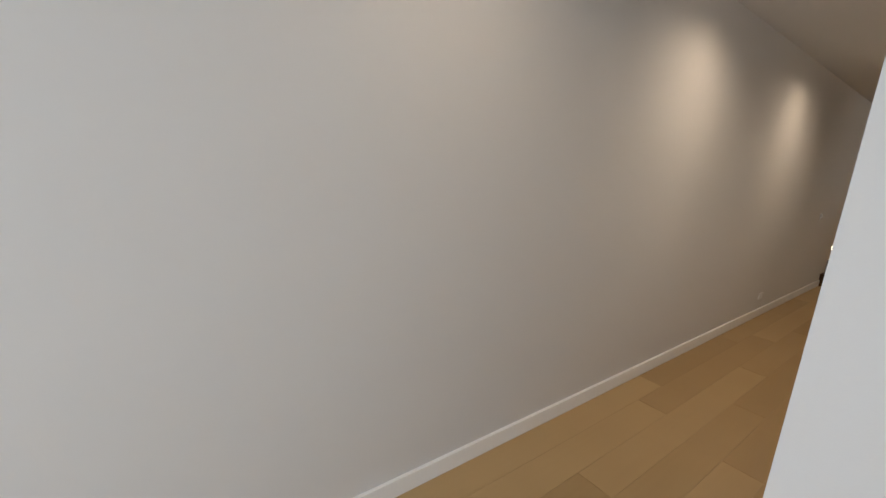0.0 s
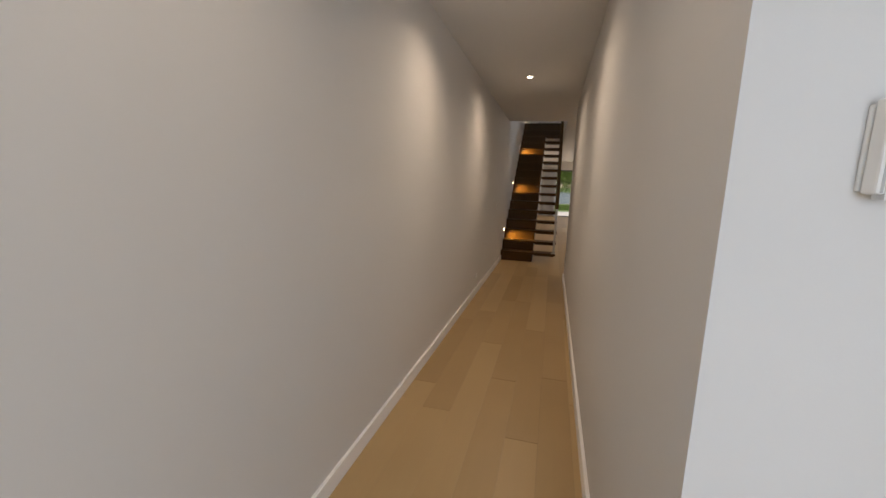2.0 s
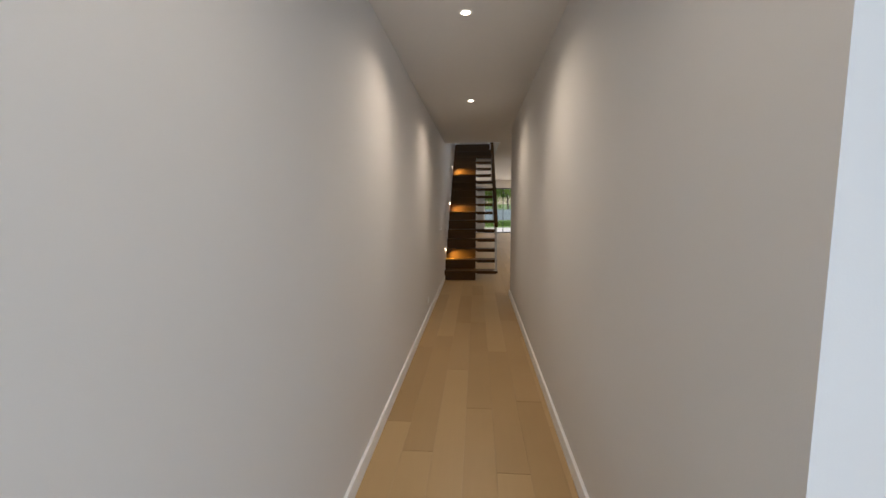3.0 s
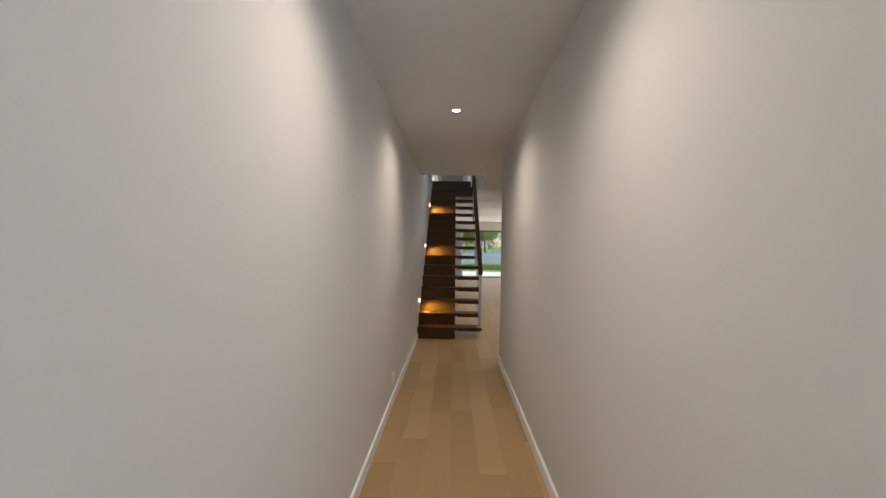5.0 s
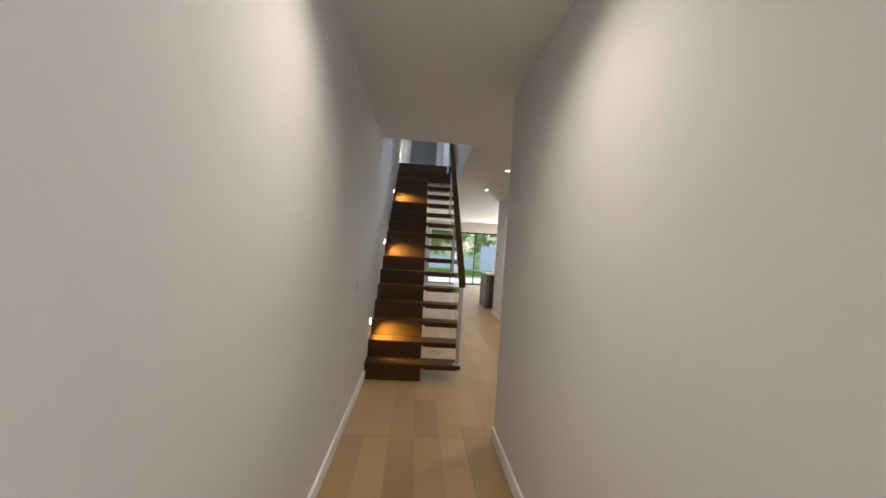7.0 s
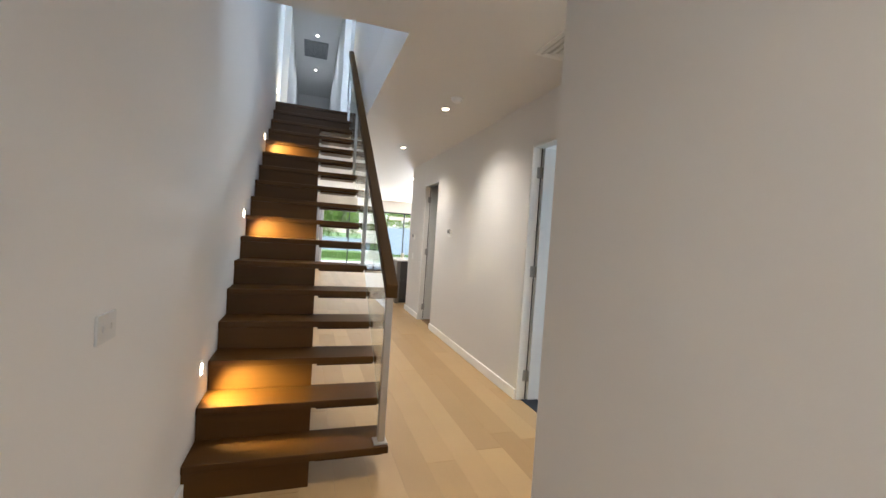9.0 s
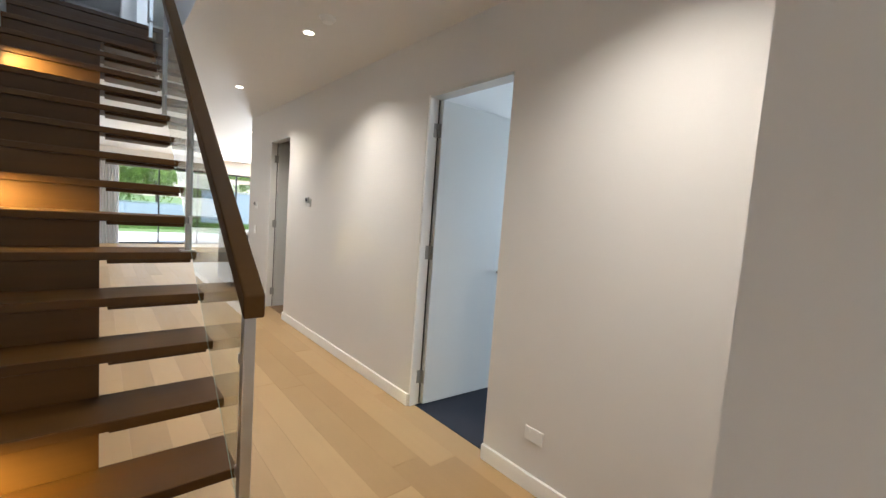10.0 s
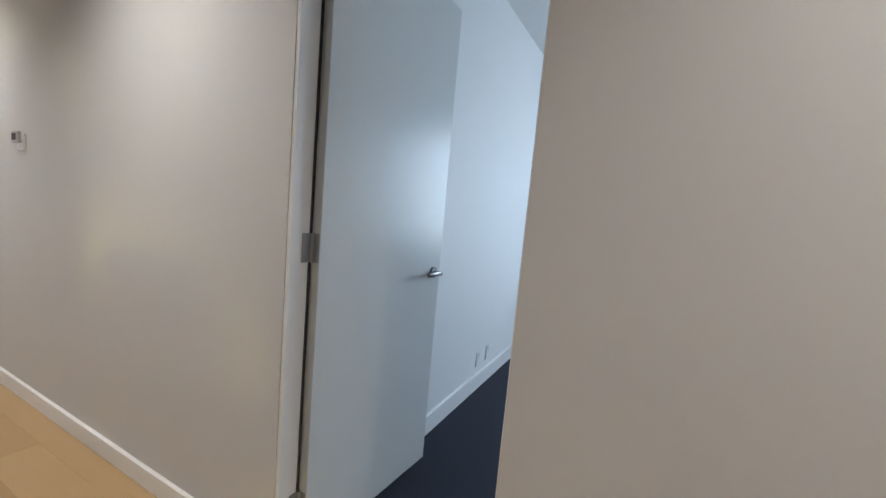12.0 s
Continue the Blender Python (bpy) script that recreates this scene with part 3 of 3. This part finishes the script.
# ---------------------------------------------------------------- windows
def garden_window():
    ob = thing("window_1", "wide black-framed sliding glass doors to the garden", "window")
    tagged(ob, kind="structure")
    x0, x1, z1 = 0.95, 6.2, 2.3
    y = Y_BACK + 0.05
    part("window_frame", boxes((x0, y - 0.03, 0.0, x1, y + 0.06, 0.035)), BLACK, ob, "black bottom track")
    part("window_frame", boxes((x0, y - 0.03, z1 - 0.05, x1, y + 0.06, z1)), BLACK, ob, "black head frame")
    marks = (0.97, 1.99, 3.01, 4.10, 5.14, 6.18)
    for x in marks:
        part("mullion", boxes((x - 0.016, y - 0.025, 0.0352, x + 0.016, y + 0.05, z1 - 0.0502)), BLACK, ob)
    for a, b in zip(marks, marks[1:]):
        p = part("pane", boxes((a + 0.0162, y + 0.005, 0.036, b - 0.0162, y + 0.013, z1 - 0.051)), PANE, ob)
        p.visible_shadow = False


garden_window()


def plain_window(name, x, y, z0, z1, width, label, turn=0.0):
    """A framed pane; its own x runs along the wall from the corner given."""
    ob = thing(name, label, "window", (x, y, 0), turn=turn)
    tagged(ob, kind="structure")
    w = width
    part("window_frame", boxes((0, 0, z0, w, 0.06, z0 + 0.05), (0, 0, z1 - 0.05, w, 0.06, z1),
                               (0, 0, z0 + 0.05, 0.05, 0.06, z1 - 0.05), (w - 0.05, 0, z0 + 0.05, w, 0.06, z1 - 0.05)), BLACK, ob)
    p = part("pane", boxes((0.05, 0.025, z0 + 0.05, w - 0.05, 0.033, z1 - 0.05)), PANE, ob)
    p.visible_shadow = False


plain_window("window_2", 6.01, -1.65, 0.85, 2.25, 1.6, "bedroom window with a dark frame", 90)
plain_window("window_3", 1.1, Y_FRONT - 0.11, 0.3, 2.4, 1.4, "entry window with a dark frame")
# Invented window, out of view, around the stair void's fill lamp.
plain_window("added_window_4", 0.12, VY0 - 0.11, 4.2, 5.3, 0.86, "added unseen high window above the foot of the stairs")


def curtain(x0, x1, y, z0, z1):
    """Hanging sheer with soft folds."""
    bm = bmesh.new()
    n = 60
    for layer in (0.0, 0.004):
        rows = [[bm.verts.new((x0 + (x1 - x0) * i / n, y + layer + 0.035 * math.sin(i * 1.05) + 0.012 * math.sin(i * 2.7), z)) for i in range(n + 1)] for z in (z0, (z0 + z1) / 2, z1)]
        for a, b in zip(rows, rows[1:]):
            for i in range(n):
                bm.faces.new((a[i], a[i + 1], b[i + 1], b[i]))
    ob = thing("curtain", "white sheer curtain drawn to the window's side", "curtain")
    part("cloth", bm, CURTAIN, ob, "", True)
    bm = bmesh.new()
    tube(bm, (x0 - 0.05, y, z1 + 0.015), (x1 + 0.1, y, z1 + 0.015), 0.012, 12)
    part("curtain_rod", bm, STEEL, ob, "", True)


curtain(0.42, 1.05, Y_BACK - 0.16, 0.02, 2.38)

# ---------------------------------------------------------------- garden
structure("pavement", boxes((-14, Y_BACK + 0.2, -0.2, 20, 18.6, -0.045)), PAVER, "pale stone terrace outside the glass doors", "pavement")
structure("ground", boxes((-800, -800, -0.4, 800, 800, -0.06)), SOIL, "green mown lawn around the house", "ground")


def panel_fence(name, x0, x1, y, height, label, step=1.2):
    ob = thing(name, label, "fence")
    n = max(1, round((x1 - x0) / step))
    for i in range(n):
        a, b = x0 + (x1 - x0) * i / n, x0 + (x1 - x0) * (i + 1) / n
        part("panel", boxes((a + 0.03, y, -0.06, b - 0.03, y + 0.04, height - 0.04), bevel=0.004), FENCE, ob)
        part("post", boxes((a - 0.03, y - 0.02, -0.06, a + 0.03, y + 0.06, height), bevel=0.004), FENCE, ob)
    part("cap", boxes((x0, y - 0.03, height + 0.001, x1, y + 0.07, height + 0.04), bevel=0.004), FENCE, ob)


def patio_beam():
    ob = thing("patio_frame", "pale timber patio beam on a post over the terrace", "patio frame", (3.75, 14.7, -0.045))
    part("beam", boxes((0, 0, 2.10, 5.0, 0.09, 2.24), bevel=0.004), paint("pale_timber_beam", (0.55, 0.47, 0.36), 0.6, 0.1), ob)
    for x in (2.6, 4.9):
        part("post", boxes((x, 0, 0, x + 0.09, 0.09, 2.099), bevel=0.004), BLACK, ob)


patio_beam()
panel_fence("garden_fence", -16.0, 5.4, 31.0, 0.95, "low blue-grey panel fence behind the lawn", 1.8)
panel_fence("tall_garden_fence", 5.5, 17.0, 27.5, 1.95, "tall blue-grey panel fence behind the lawn", 1.8)


def grass(x0, x1, y0, y1, count):
    """Upright blades over the lawn, each a narrow folded triangle."""
    rng = np.random.default_rng(5)
    verts, faces = [], []
    for i in range(count):
        x, y = rng.uniform(x0, x1), rng.uniform(y0, y1)
        h, a = rng.uniform(0.04, 0.10), rng.uniform(0, math.tau)
        w = 0.012
        dx, dy = math.cos(a) * w, math.sin(a) * w
        k = len(verts)
        verts += [(x - dx, y - dy, -0.062), (x + dx, y + dy, -0.062), (x + dy * 2, y - dx * 2, h - 0.06)]
        faces.append((k, k + 1, k + 2))
    me = bpy.data.meshes.new("grass")
    me.from_pydata(verts, [], faces)
    me.materials.append(GRASS)
    tagged(new("grass", me), "short green lawn grass behind the terrace", "grass", "", "stuff")


grass(-6, 14, 20.5, 27.4, 60000)


def tree(x, y, height, spread, seed, label):
    """Tapered trunk, limbs, and a crown of small leaf quads in uneven clumps."""
    rng = np.random.default_rng(seed)
    ob = thing("tree", label, "tree", (x, y, -0.06), "garden trees")
    bm = bmesh.new()
    top = Vector((rng.normal(0, 0.15), rng.normal(0, 0.15), height * 0.55))
    tube(bm, (0, 0, 0), top, 0.11, 10, 0.06)
    tips = []
    for i in range(9):
        a = i * 2.4 + rng.uniform(-0.3, 0.3)
        start = top * rng.uniform(0.35, 1.0)
        tip = start + Vector((math.cos(a) * spread * rng.uniform(0.3, 0.8), math.sin(a) * spread * rng.uniform(0.3, 0.8), height * rng.uniform(0.08, 0.38)))
        tube(bm, start, tip, 0.045, 7, 0.015)
        tips += [tip, start.lerp(tip, 0.6)]
    part("trunk", bm, BARK, ob, "", True)
    verts, faces = [], []
    for tip in tips * 4:
        c = np.array(tip) + rng.normal(0, spread * 0.28, 3)
        c[2] = max(c[2], height * 0.10)
        r = spread * rng.uniform(0.16, 0.36)
        for _ in range(120):
            d = rng.normal(0, 1, 3)
            p = c + d / np.linalg.norm(d) * r * rng.uniform(0.3, 1.0) ** 0.5
            u, v = rng.normal(0, 1, 3), rng.normal(0, 1, 3)
            u, v = u / np.linalg.norm(u) * 0.085, v / np.linalg.norm(v) * 0.05
            k = len(verts)
            verts += [tuple(p - u), tuple(p + v), tuple(p + u), tuple(p - v)]
            faces.append((k, k + 1, k + 2, k + 3))
    me = bpy.data.meshes.new("crown")
    me.from_pydata(verts, [], faces)
    me.materials.append(LEAF)
    crown = new("crown", me)
    crown.parent = ob


rng_tree = random.Random(8)
for i in range(11):
    x = -13 + i * 2.9 + rng_tree.uniform(-0.6, 0.6)
    tree(x, 33.2 + rng_tree.uniform(-0.8, 1.6), rng_tree.uniform(4.6, 6.8), rng_tree.uniform(1.7, 2.4), 20 + i, "leafy green garden tree behind the fence")

# ---------------------------------------------------------------- floorboards
def boards():
    """Boards along the walk; every board is a piece of the floor."""
    width, gap = 0.19, 0.0003
    bm = box(bmesh.new(), gap, 0.0006, -0.012, width - gap, 0.9994, 0.0)
    top_edges = [e for e in bm.edges if all(v.co.z > -0.001 for v in e.verts)]
    bmesh.ops.bevel(bm, geom=top_edges, offset=0.0005, segments=1, affect="EDGES")
    full = mesh_of("floorboard", bm, OAK)
    rng = random.Random(3)

    def lay(x0, x1, y0, y1):
        first, last = math.floor(x0 / width), math.ceil(x1 / width)
        for k in range(first, last):
            a, b = max(k * width, x0), min((k + 1) * width, x1)
            if b - a < 0.01:
                continue
            y = y0 - rng.uniform(0.2, 1.9)
            while y < y1:
                length = rng.choice((1.5, 1.9, 2.2, 2.2))
                c, d = max(y, y0), min(y + length, y1)
                if d - c > 0.02:
                    ob = new("floorboard", full)
                    ob.matrix_world = Matrix.Translation((a, c, 0)) @ Matrix.Diagonal(((b - a) / width, d - c, 1, 1))
                    ob.parent = floor
                y += length

    lay(0, W, Y_FRONT, Y_END)
    lay(0, W2 + 0.05, Y_END, Y_BACK)
    lay(W2 + 0.05, X_R, Y_W2 - 0.05, Y_BACK)
    lay(W, 3.7, Y_FRONT, Y_START)


boards()
